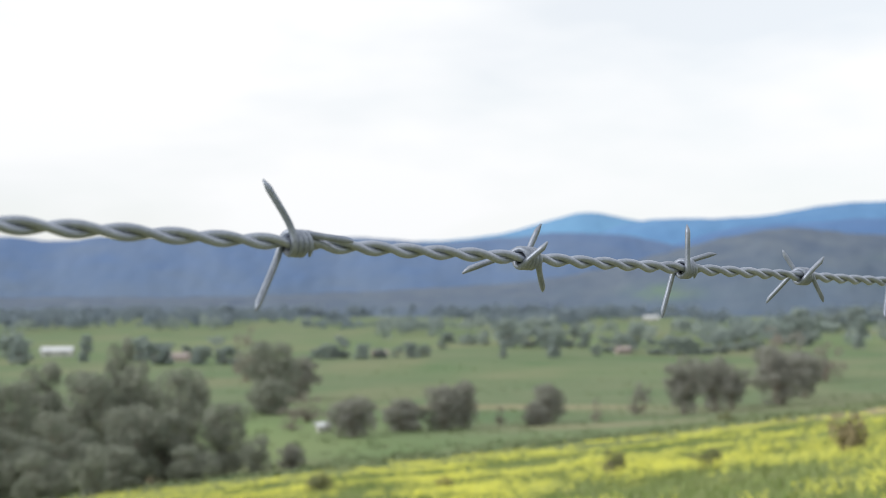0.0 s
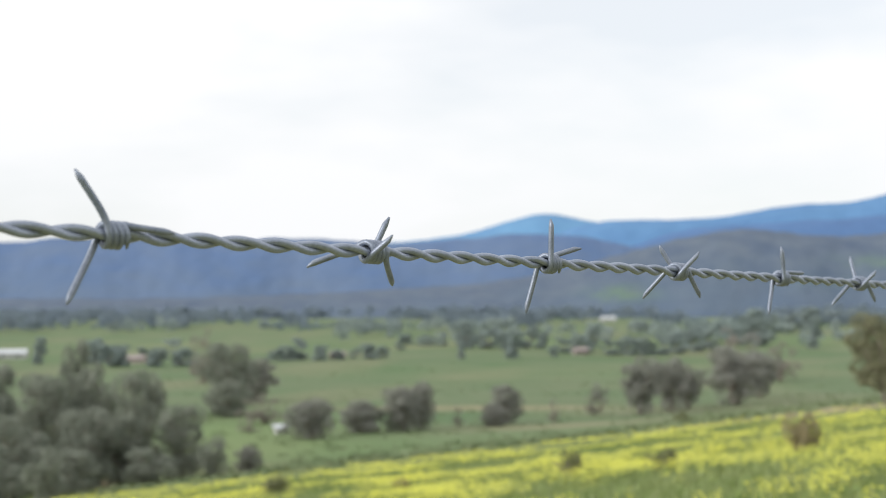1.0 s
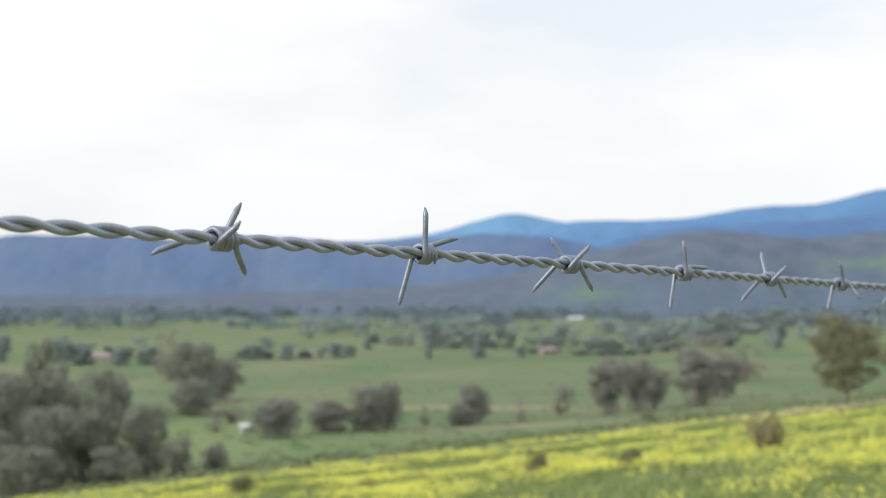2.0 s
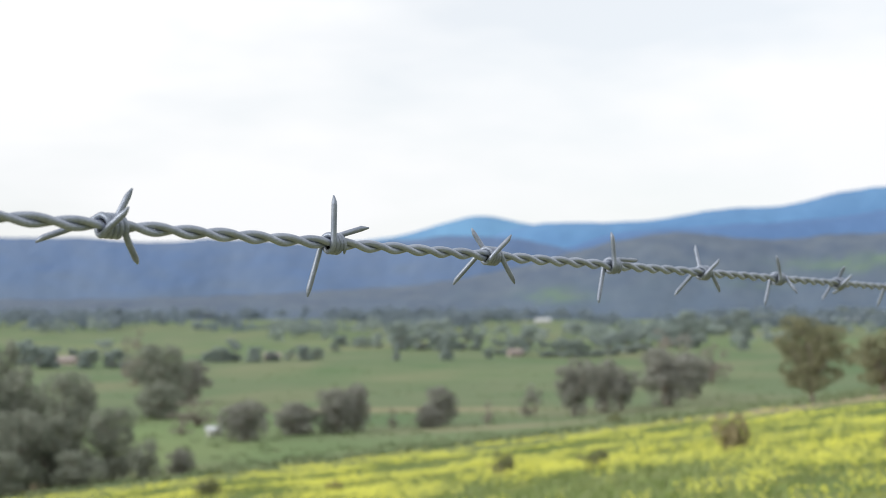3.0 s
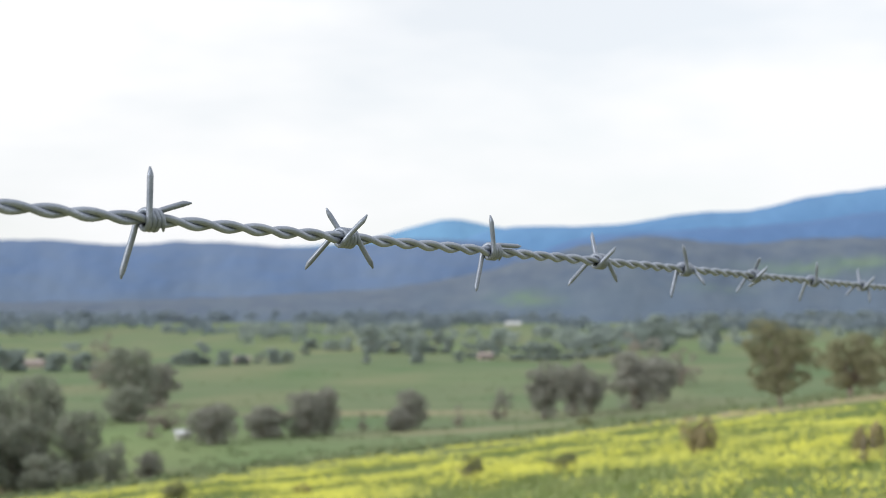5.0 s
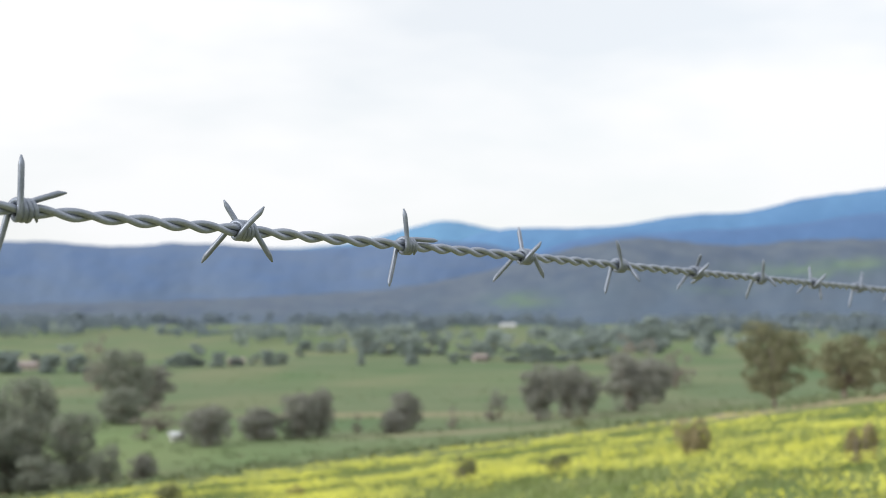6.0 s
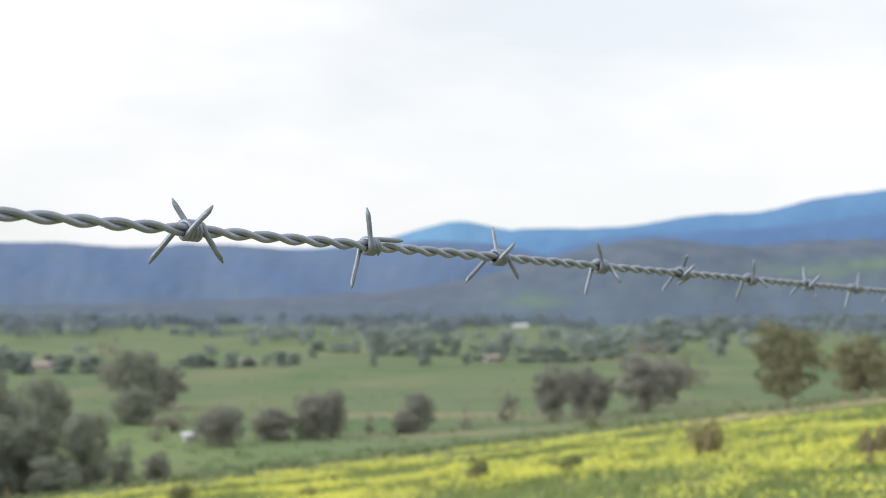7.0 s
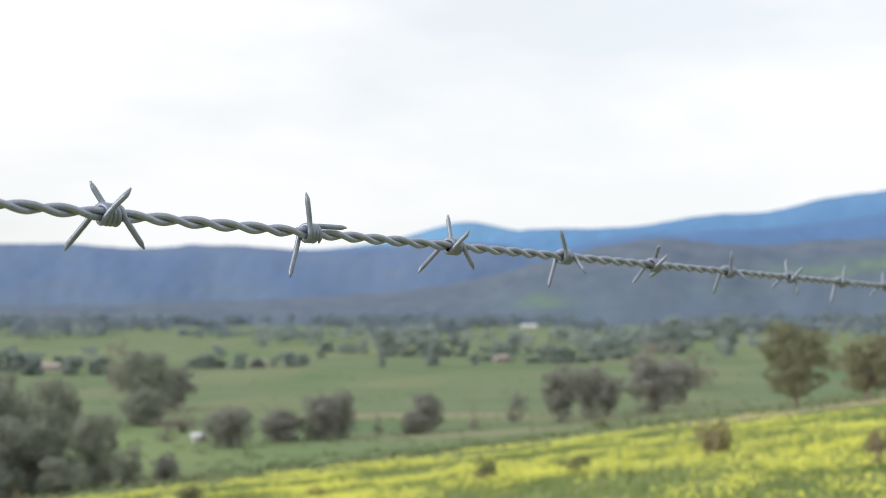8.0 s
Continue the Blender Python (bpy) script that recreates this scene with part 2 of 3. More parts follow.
def bloom(x, y):
    """Share of yellow flowers on the hillside."""
    d = 0.5 + 0.20 * waves(x, y, 16, 0.9) + 0.30 * waves(x, y / 1.3, 11, 2.3) + 0.36 * waves(x, y / 1.5, 12, 6.5) + 0.22 * waves(x, y, 14, 30)
    edge = 1 / (1 + np.exp(-(114 - 64 / (1 + np.exp((0.29 - x / np.maximum(y, 1)) / 0.035)) + 16 * waves(x, y, 15, 13) - y) / 11))
    thick = 0.05 - 0.0020 * np.clip(y - 30, 0, 60) + 0.12 * bell(x, y, 0, 80, 30, 30)
    return np.clip((d + thick - 0.49) * 2.1, 0, 1) * edge * (1 / (1 + np.exp(-(y - 6))))


def ground():
    rings = np.concatenate([[0.0], np.geomspace(0.4, 4900, 250)])
    fine = np.linspace(-36, 36, 200)
    coarse = np.linspace(36, 324, 100)[1:-1]
    az = np.radians(np.concatenate([fine, coarse]))
    X, Y = rings[:, None] * np.sin(az), rings[:, None] * np.cos(az)
    Z = land(X, Y)
    n, m = X.shape
    me = bpy.data.meshes.new("ground")
    verts = np.stack([X, Y, Z], -1).reshape(-1, 3)
    faces = [(i * m + j, (i + 1) * m + j, (i + 1) * m + (j + 1) % m, i * m + (j + 1) % m) for i in range(1, n - 1) for j in range(m)]
    faces += [(0, m + j, m + (j + 1) % m) for j in range(m)]
    me.from_pydata(verts.tolist(), [], faces)
    me.materials.append(GROUND)
    x, y = verts[:, 0], verts[:, 1]
    covers = {
        "near": 1 / (1 + np.exp((y - 150) / 14)),
        "flower": bloom(x, y) * 0.30,
        "lush": np.clip(bell(x, y, -48, 235, 26, 75) + 0.3 * bell(x, y, -60, 1010, 260, 110) + 0.45 * bell(x, y, 260, 1000, 220, 150) + 0.5 * bell(x, y, -5, 190, 60, 40) + 0.18 * waves(x, y, 21, 500) * (y > 500), 0, 1),
        # dry grass; the patch round the origin is unseen, added to neutralise green bounce
        "dry": np.clip(1.0 * bell(x, y, 48, 128, 22, 24) + 0.42 * np.exp(-((y - 150 + 0.9 * np.maximum(x, 0)) / 26) ** 2) * np.clip(0.45 + 0.8 * waves(x, y, 24, 30), 0, 1) + 0.35 * bell(x, y, 0, 0, 7, 7) + 0.8 * bell(x, y, -2, 330, 34, 10) + 0.5 * bell(x, y, 22, 245, 30, 14) + 0.2 * np.clip(waves(x, y / 2, 23, 110), 0, 1) * (y > 170), 0, 1),
        "soil": np.clip(1.0 * bell(x, y, -45.3, 158.4, 3.8, 7), 0, 1),
    }
    for k, v in covers.items():
        me.attributes.new(k, "FLOAT", "POINT").data.foreach_set("value", v.astype(np.float32))
    me.polygons.foreach_set("use_smooth", [True] * len(me.polygons))
    me.update()
    ob = new("ground", me)
    return tagged(ob, "green hillside pasture falling to a wide grassy valley", "ground", kind="structure")


ground()


def ridge(name, label, mat, distance, depth, level, hills, roughness, seed, lush=()):
    """A forested range: hills are (bearing as x over y, height in metres, half width) added to its level."""
    base = -40
    s = np.linspace(-0.62, 0.62, 420)
    v = np.linspace(-1, 1, 41)
    S, V = np.meshgrid(s, v, indexing="ij")
    crest = np.full_like(S, float(level))
    for c, h, w in hills:
        crest = crest + h * np.exp(-((S - c) / w) ** 2)
    crest = crest + roughness * (0.6 * waves(S * 1000, V * 20, seed, 90) + 0.4 * waves(S * 1000, V * 60, seed + 1, 31) + 0.18 * waves(S * 1000, V * 90, seed + 2, 9))
    shape = np.cos(np.clip(V, -1, 1) * np.pi / 2) ** 1.15
    spur = 1 + (0.09 * waves(S * 1000 + V * 60, V * 120, seed + 3, 80) + 0.04 * waves(S * 1000 - V * 40, V * 160, seed + 6, 30)) * (1 - shape) * (V < 0)
    Yd = distance + V * depth * (1 + 0.05 * waves(S * 1000, 0 * V, seed + 4, 120))
    X, Z = S * Yd, base + np.maximum((crest - base) * shape * spur, -20)
    n, m = S.shape
    verts = np.stack([X, Yd, Z], -1).reshape(-1, 3)
    faces = [(i * m + j, (i + 1) * m + j, (i + 1) * m + j + 1, i * m + j + 1) for i in range(n - 1) for j in range(m - 1)]
    me = mesh_of(name, verts, faces, mat, True)
    share = np.zeros(len(verts))
    x, z = verts[:, 0] / verts[:, 1], verts[:, 2] / verts[:, 1]
    for cx, cz, rx, rz, k in lush:
        share = share + k * np.exp(-((x - cx) / rx) ** 2 - ((z - cz) / rz) ** 2)
    share = share * np.clip(0.75 + 0.6 * waves(x * 1000, z * 3000, seed + 8, 25), 0, 1)
    me.attributes.new("lush", "FLOAT", "POINT").data.foreach_set("value", np.clip(share, 0, 1).astype(np.float32))
    # valley haze graded into the colour: slopes turn greyer towards their foot
    low = np.clip(1.15 - (verts[:, 2] - base) / np.maximum(crest.reshape(-1) - base, 20) * 1.5 + 0.25 * waves(x * 1000, z * 2500, seed + 9, 45), 0, 1)
    me.attributes.new("low", "FLOAT", "POINT").data.foreach_set("value", low.astype(np.float32))
    return tagged(new(name, me), label, "mountain range", kind="structure")


ridge("backdrop", "pale blue hazy forested mountain with a rounded peak on the horizon", FAR_RIDGE, 4400, 380, 186,
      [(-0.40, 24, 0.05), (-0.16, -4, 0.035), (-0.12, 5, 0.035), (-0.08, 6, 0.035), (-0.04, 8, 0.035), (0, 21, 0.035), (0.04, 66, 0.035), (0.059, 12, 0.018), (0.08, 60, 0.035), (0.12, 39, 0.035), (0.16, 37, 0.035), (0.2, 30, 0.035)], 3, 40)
ridge("backdrop", "light blue hazy forested mountain range rising above the hills", BLUE_RIDGE, 4050, 420, 0,
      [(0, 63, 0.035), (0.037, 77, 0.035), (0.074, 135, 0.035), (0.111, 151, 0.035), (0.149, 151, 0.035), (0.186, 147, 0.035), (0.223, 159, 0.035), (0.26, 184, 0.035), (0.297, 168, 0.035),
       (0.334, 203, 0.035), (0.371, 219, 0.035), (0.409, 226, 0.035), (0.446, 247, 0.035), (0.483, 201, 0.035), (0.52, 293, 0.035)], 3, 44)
ridge("backdrop", "deep blue hazy forested spur in front of the range", DEEP_RIDGE, 3700, 380, 0,
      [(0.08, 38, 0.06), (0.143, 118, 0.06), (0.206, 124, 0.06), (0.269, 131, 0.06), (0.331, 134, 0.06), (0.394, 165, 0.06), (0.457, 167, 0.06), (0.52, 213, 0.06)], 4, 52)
ridge("backdrop", "slate blue hazy wooded mountain range behind the valley", MID_RIDGE, 3300, 560, 60,
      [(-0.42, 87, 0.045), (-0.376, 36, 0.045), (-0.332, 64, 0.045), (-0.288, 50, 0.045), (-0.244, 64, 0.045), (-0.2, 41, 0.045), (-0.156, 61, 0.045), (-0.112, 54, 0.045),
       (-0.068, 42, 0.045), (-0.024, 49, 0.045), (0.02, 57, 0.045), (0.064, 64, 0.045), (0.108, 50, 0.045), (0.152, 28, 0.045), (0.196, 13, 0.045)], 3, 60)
ridge("backdrop", "dark grey-blue hazy wooded hill with cleared green paddocks", NEAR_RIDGE, 2650, 460, 0,
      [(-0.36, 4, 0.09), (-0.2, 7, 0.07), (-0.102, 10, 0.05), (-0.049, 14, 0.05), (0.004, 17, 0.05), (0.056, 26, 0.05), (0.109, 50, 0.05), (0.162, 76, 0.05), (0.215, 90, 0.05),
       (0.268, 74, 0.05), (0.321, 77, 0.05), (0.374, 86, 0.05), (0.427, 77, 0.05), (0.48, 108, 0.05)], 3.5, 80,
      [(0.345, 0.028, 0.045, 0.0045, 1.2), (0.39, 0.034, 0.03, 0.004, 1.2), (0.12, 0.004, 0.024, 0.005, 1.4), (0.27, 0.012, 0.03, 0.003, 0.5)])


# ---- the barbed wire ----
C1 = Vector((-0.0396, 0.2406, 1.2187))
ALONG = Vector((0.6497, 0.7599, -0.0215)).normalized()
TOWARD = ALONG.cross(Vector((0, 0, 1))).normalized()
ABOVE = TOWARD.cross(ALONG)
WIRE = Matrix((ALONG, TOWARD, ABOVE)).transposed().to_4x4()
WIRE.translation = C1
PITCH, TOP_AT = 0.0225, -0.1226
STRAND_R, STRAND_OFF = 0.00095, 0.00093
FROM, TO = -1.45, 2.35


def strand(turn, seed):
    a = np.arange(FROM, TO, PITCH / 22)
    ph = np.pi / 2 - 2 * np.pi * (a - TOP_AT) / PITCH + turn
    ph = ph + 0.16 * np.sin(a * 61 + 1.0) + 0.1 * np.sin(a * 23)
    off = STRAND_OFF * (1 + 0.05 * np.sin(a * 90 + seed))
    p = np.stack([a, off * np.cos(ph), off * np.sin(ph)], -1)
    return tube(p, np.full(len(a), STRAND_R), 12)


def bend(p0, t0, p1, t1, n):
    s = np.linspace(0, 1, n)[:, None]
    p0, p1, t0, t1 = (np.array(q, float) for q in (p0, p1, t0, t1))
    return (2 * s**3 - 3 * s**2 + 1) * p0 + (s**3 - 2 * s**2 + s) * t0 + (3 * s**2 - 2 * s**3) * p1 + (s**3 - s**2) * t1


def barb_wire(rising, falling, shift, turns, lock=None, radius=0.00082, ease=0.8):
    """One sharp-cut wire wound round both strands. The rising tip leaves the coil along its turn, the falling tip
    against it; places in millimetres along, toward and above. lock: the other wire's phase, to lie between its turns."""
    tip_a, tip_b = np.array(rising) / 1000, np.array(falling) / 1000
    coil_r, step = 0.0024, 3.0
    lean_a = math.acos(min(coil_r / math.hypot(tip_a[1], tip_a[2]), 0.95))
    lean_b = math.acos(min(coil_r / math.hypot(tip_b[1], tip_b[2]), 0.95))
    th0 = math.atan2(tip_a[2], tip_a[1]) - lean_a
    th1 = math.atan2(tip_b[2], tip_b[1]) + lean_b
    while th1 > th0 - 2 * np.pi * turns:
        th1 -= 2 * np.pi
    th = np.linspace(th0, th1, 44)
    phase = shift + step * th0 / (2 * np.pi)
    if lock is not None:
        off = (lock + step / 2 - phase) % step
        shift += off if off < step / 2 else off - step
        phase = lock
    width = step / 1000 * abs(th1 - th0) / (2 * np.pi)
    ax = shift / 1000 + np.linspace(0, width, len(th))
    coil = np.stack([ax, coil_r * np.cos(th), coil_r * np.sin(th)], -1)
    ta = np.array([0, -math.sin(th0), math.cos(th0)])
    tb = np.array([0, math.sin(th1), -math.cos(th1)])
    la, lb = ease * np.linalg.norm(tip_a - coil[0]), 0.32 * np.linalg.norm(tip_b - coil[-1])
    first = bend(tip_a, (coil[0] - tip_a) * 1.0, coil[0], -ta * la, 16)[:-1]
    last = bend(coil[-1], tb * lb, tip_b, (tip_b - coil[-1]) * 1.0, 16)[1:]
    p = np.concatenate([first, coil, last])
    d = np.minimum(np.linalg.norm(p - tip_a, axis=1), np.linalg.norm(p - tip_b, axis=1))
    r = radius * np.clip(0.28 + d / 0.0028, 0.28, 1.0)
    # the ends are cut on the slant: one side stays straight, the other runs to the point
    side = np.cross(np.gradient(p, axis=0), (1.0, 0.35, 0.2))
    side /= np.linalg.norm(side, axis=1)[:, None]
    return tube(p + side * (radius - r)[:, None] * 0.8, r, 10), phase


barbed_wire = empty("barbed_wire", WIRE)
tagged(barbed_wire, "dull grey galvanised twisted barbed wire stretched between fence posts", "barbed wire")
for turn, seed in ((0, 0.0), (math.pi, 2.0)):
    v, f = strand(turn, seed)
    linked("strand", mesh_of("strand", v, f, ZINC, True), barbed_wire)

# place along the wire, then the rising and falling tip of each barb's two wires (along, toward, above), in mm
BARBS = [
    (-79.0, (-10.0, 0.5, 13.4), (13.0, 4.5, 0.9), (-10.0, -1.6, -15.2), (2.6, 1.6, -3.0)),
    (0.0, (-0.6, 8.2, 3.8), (10.5, -2.4, -8.8), (-12.7, -11.5, -3.9), (6.4, -0.4, 9.6)),
    (77.0, (-3.0, 2.8, 13.4), (8.1, 5.9, 5.2), (-5.0, -5.5, -15.2), (2.8, 1.8, -3.0)),
    (151.5, (1.1, 8.0, 6.6), (9.5, 3.4, -8.9), (-5.8, -11.2, -9.3), (-1.2, -7.2, 9.2)),
    (228.6, (-4.6, 2.5, 12.3), (13.0, 3.6, 2.4), (-7.0, -2.0, -14.2), (2.6, 1.4, -3.2)),
    (301.7, (0.0, 7.8, 5.4), (8.1, 3.8, -8.0), (-9.0, -9.0, -9.7), (5.6, -7.0, 12.0)),
    (375.5, (-8.0, 3.4, 10.4), (1.7, 9.2, -6.7), (-6.8, -3.3, -12.6), (8, -5, 3)),
    (449.4, (-1.2, 7.8, 4.2), (9, -7, -5), (-12, -4.0, -8.6), (-3.4, 4.6, 8.8)),
    (524.6, (-6, 5.0, 9.6), (4, 8.0, -4.0), (-2.0, -7.0, -10.8), (6, -5, 3)),
    (600.0, (-2.0, 8.5, 5.2), (2.0, 4.0, -9.6), (-8, -7, -6), (4, -4.0, 10.4)),
    (674.4, (3.0, 1.5, 10), (6, 7.5, -3.0), (-6.0, -4.0, -12.5), (6, -6, 3)),
]
rng = random.Random(4)
places = [b[0] for b in BARBS]
extra = [places[0] - 17 - 75.0 * k for k in range(1, 18)] + [places[-1] + 75.0 * k for k in range(1, 22)]
for k, a in enumerate(extra):
    src = BARBS[1 + k % 9]
    BARBS.append((a, *[tuple(c + rng.uniform(-1.2, 1.2) for c in tip) for tip in src[1:]]))
for a, t1, t2, t3, t4 in BARBS:
    first, phase = barb_wire(t1, t2, -2.7, 1.15)
    second, phase = barb_wire(t3, t4, -4.0, 1.15, phase, ease=0.45)
    barb = linked("barb", mesh_of("barb", *first, ZINC_BARB, True), barbed_wire, at=pose(a / 1000, 0, 0))
    linked("second_barb_wire", mesh_of("second_barb_wire", *second, ZINC_BARB, True), barb)


def fence_post(along):
    c = WIRE @ Vector((along, -0.075, 0))
    z = float(land(c.x, c.y))
    ob = empty("fence_post", pose(c.x, c.y, z))
    top = c.z - z + 0.12
    h = np.linspace(-0.35, top, 14)
    p = np.stack([0.006 * np.sin(h * 4), 0.005 * np.cos(h * 5), h], -1)
    v, f = tube(p, 0.07 + 0.004 * np.sin(h * 11), 14)
    linked("post", mesh_of("post", v, f, TIMBER, True), ob)
    q = WIRE @ Vector((along, 0, 0)) - Vector((c.x, c.y, z))
    s = np.linspace(0, np.pi, 12)
    side, out = np.array(ALONG), np.array(TOWARD)
    pts = np.array(q) + 0.006 * np.cos(s)[:, None] * np.array((0, 0, 1)) + (0.006 * np.sin(s) - 0.008)[:, None] * out
    v, f = tube(pts, np.full(12, 0.0015), 8)
    linked("staple", mesh_of("staple", v, f, ZINC, True), ob)
    return tagged(ob, "weathered grey round timber fence post holding the wire", "fence post", "posts of the fence")


fence_post(FROM + 0.03)
fence_post(TO - 0.03)


# ---- trees ----
def leaf_cloud(lobes, count, size, r, lumps=14):
    """Small bent leaf sprays in lumps over the outside of rounded lobes (x, y, z, rx, rz), facing mostly outwards."""
    area = np.array([l[3] * (l[3] + l[4]) for l in lobes])
    L = np.array(lobes)[r.choice(len(lobes), count, p=area / area.sum())]
    radii = np.stack([L[:, 3], L[:, 3], L[:, 4]], -1)
    # each lobe has its own lumps: directions on the lobe that gather the sprays
    heads = r.normal(size=(lumps * 7, 3)) + np.array((0, 0, 0.25))
    heads /= np.linalg.norm(heads, axis=1)[:, None]
    owner = (np.abs(L[:, 0] * 13.7 + L[:, 2] * 7.3).astype(int) * lumps + r.randint(0, lumps, count)) % len(heads)
    d = heads[owner] + 0.27 * r.normal(size=(count, 3))
    loose = r.uniform(size=count) < 0.25
    d[loose] = r.normal(size=(loose.sum(), 3))
    d /= np.linalg.norm(d, axis=1)[:, None]
    rad = (0.86 + 0.14 * (d * heads[owner]).sum(1)) * r.uniform(0.45, 1.0, count) ** 0.3 * (1 + 0.05 * r.normal(size=count))
    c = L[:, :3] + d * rad[:, None] * radii
    face = d + 0.55 * r.normal(size=(count, 3)) + np.array((0, 0, 0.2))
    face /= np.linalg.norm(face, axis=1)[:, None]
    u = np.cross(face, r.normal(size=(count, 3)))
    u /= np.linalg.norm(u, axis=1)[:, None]
    w = np.cross(face, u)
    s = size * r.uniform(0.6, 1.5, count)[:, None]
    v = np.stack([c - u * s, c + w * s * 0.6, c + u * s, c - w * s * 0.6 - face * s * 0.3], 1).reshape(-1, 3)
    f = (np.arange(count)[:, None] * 4 + np.array([0, 1, 2, 3])).tolist()
    return v, f


def limb(p0, p1, r0, r1, r):
    p0, p1 = np.array(p0, float), np.array(p1, float)
    s = np.linspace(0, 1, 6)[:, None]
    p = p0 + (p1 - p0) * s + np.sin(s * np.pi) * r.normal(size=3) * 0.08 * np.linalg.norm(p1 - p0)
    return tube(p, np.linspace(r0, r1, 6), 7)


def fitted(v, low, high, radius):
    """Leaf verts stretched so that the crown spans these heights and this radius."""
    z0, z1 = np.percentile(v[:, 2], (1.5, 98.5))
    r = np.percentile(np.hypot(v[:, 0], v[:, 1]), 93)
    return np.array((radius / r, radius / r, (high - low) / (z1 - z0))), low - z0 * (high - low) / (z1 - z0)


def tree(kind, seed, leaf, lobes, leaves=1500, size=0.3, bole=3.0, stems=1, low=0.3, radius=4.5):
    """A tree 10 m high and 9 m wide at the origin: bole and limbs in one trunk mesh, foliage in a crown mesh."""
    r = np.random.RandomState(seed)
    ob = empty(kind, pose(0, 0, 0))
    k, lift = fitted(leaf_cloud(lobes, 1500, size, np.random.RandomState(seed))[0], low, 10.0, radius)
    lobes = [(l[0] * k[0], l[1] * k[0], l[2] * k[2] + lift, l[3] * k[0], l[4] * k[2]) for l in lobes]
    parts = []
    for q in range(stems):
        foot = (r.normal() * 0.25 * (stems > 1), r.normal() * 0.25 * (stems > 1), -0.4)
        fork = (foot[0] + r.normal() * 0.3, foot[1] + r.normal() * 0.3, bole)
        parts.append(limb(foot, fork, 0.28, 0.2, r))
        for l in lobes[q::stems]:
            parts.append(limb(fork, (l[0], l[1], max(l[2] + 0.2 * l[4], 0.8)), 0.15, 0.03, r))
            for _ in range(2):
                e = np.array(l[:3]) + r.normal(size=3) * np.array((l[3], l[3], l[4])) * 0.5
                parts.append(limb(l[:3], e, 0.06, 0.015, r))
    v, f = join(parts)
    linked("trunk", mesh_of("trunk", v, f, BARK, True), ob)
    v, f = leaf_cloud(lobes, leaves, size, r)
    linked("crown", mesh_of("crown", v, f, leaf), ob)
    return ob


def lobes_of(seed, n, low=0.25, spread=1.0, size=(1.0, 1.9), lean=0.0, apart=0.5):
    """Uneven rounded foliage masses of a gum crown, kept apart so that light shows between them."""
    r = np.random.RandomState(seed)
    out, tries = [], 0
    while len(out) < n and tries < 4000:
        tries += 1
        h = r.uniform(low, 1.0)
        reach = 3.1 * math.sqrt(max(1 - ((h - 0.5) / 0.62) ** 2, 0.05)) * spread
        a, q = r.uniform(0, 2 * math.pi), math.sqrt(r.uniform(0.05, 1.0)) * reach
        s = r.uniform(*size) * (1.15 - 0.35 * abs(h - 0.5))
        c = (q * math.cos(a) + lean * (h - 0.5), q * math.sin(a), 1.0 + 8.0 * h, s, s * r.uniform(0.6, 0.95))
        if all(math.dist(c[:3], o[:3]) > apart * (c[3] + o[3]) for o in out):
            out.append(c)
    return out


PROTO = {
    "round": tree("tree", 1, LEAF_GREY, lobes_of(1, 26, 0.02, 0.9, (1.3, 2.2), 0.0, 0.45), 19000, 0.13, 1.4, 2, 0.3),
    "squat": tree("tree", 11, LEAF_GREY, lobes_of(11, 24, 0.0, 0.95, (1.3, 2.2), 1.2, 0.45), 18000, 0.14, 1.2, 2, 0.1),
    "gum": tree("tree", 2, LEAF_GREY, lobes_of(2, 20, 0.0, 0.95, (1.1, 2.0), 1.0, 0.48), 16000, 0.13, 2.6, 3, 0.35),
    "dome": tree("tree", 9, LEAF_GREEN, lobes_of(9, 26, 0.02, 0.92, (1.3, 2.2), 0.0, 0.46), 19000, 0.13, 2.2, 1, 0.6),
    "tall": tree("tree", 8, LEAF_GREEN, lobes_of(8, 20, 0.05, 0.9, (1.1, 2.0), -1.0), 17000, 0.13, 2.8, 2, 1.0, 4.2),
    "olive": tree("tree", 3, LEAF_OLIVE, lobes_of(3, 28, 0.08, 1.05, (1.1, 1.9), 0.8, 0.44), 20000, 0.12, 2.8, 2, 1.9),
    "green": tree("tree", 4, LEAF_GREEN, lobes_of(4, 14, 0.0, 1.0, (1.3, 2.2)), 14000, 0.14, 1.6, 2, 0.1),
    "bare": tree("tree", 5, LEAF_BARE, lobes_of(5, 12, 0.15, 1.05, (0.7, 1.4)), 3600, 0.13, 2.4, 4, 0.9),
    "slim": tree("tree", 6, LEAF_GREY, lobes_of(6, 10, 0.15, 0.9, (0.8, 1.6)), 5200, 0.13, 1.8, 2, 0.5),
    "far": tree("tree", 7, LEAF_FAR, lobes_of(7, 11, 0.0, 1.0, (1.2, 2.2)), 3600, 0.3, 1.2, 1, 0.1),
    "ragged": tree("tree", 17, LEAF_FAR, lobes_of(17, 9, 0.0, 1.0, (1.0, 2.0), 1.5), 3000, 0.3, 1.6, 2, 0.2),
}
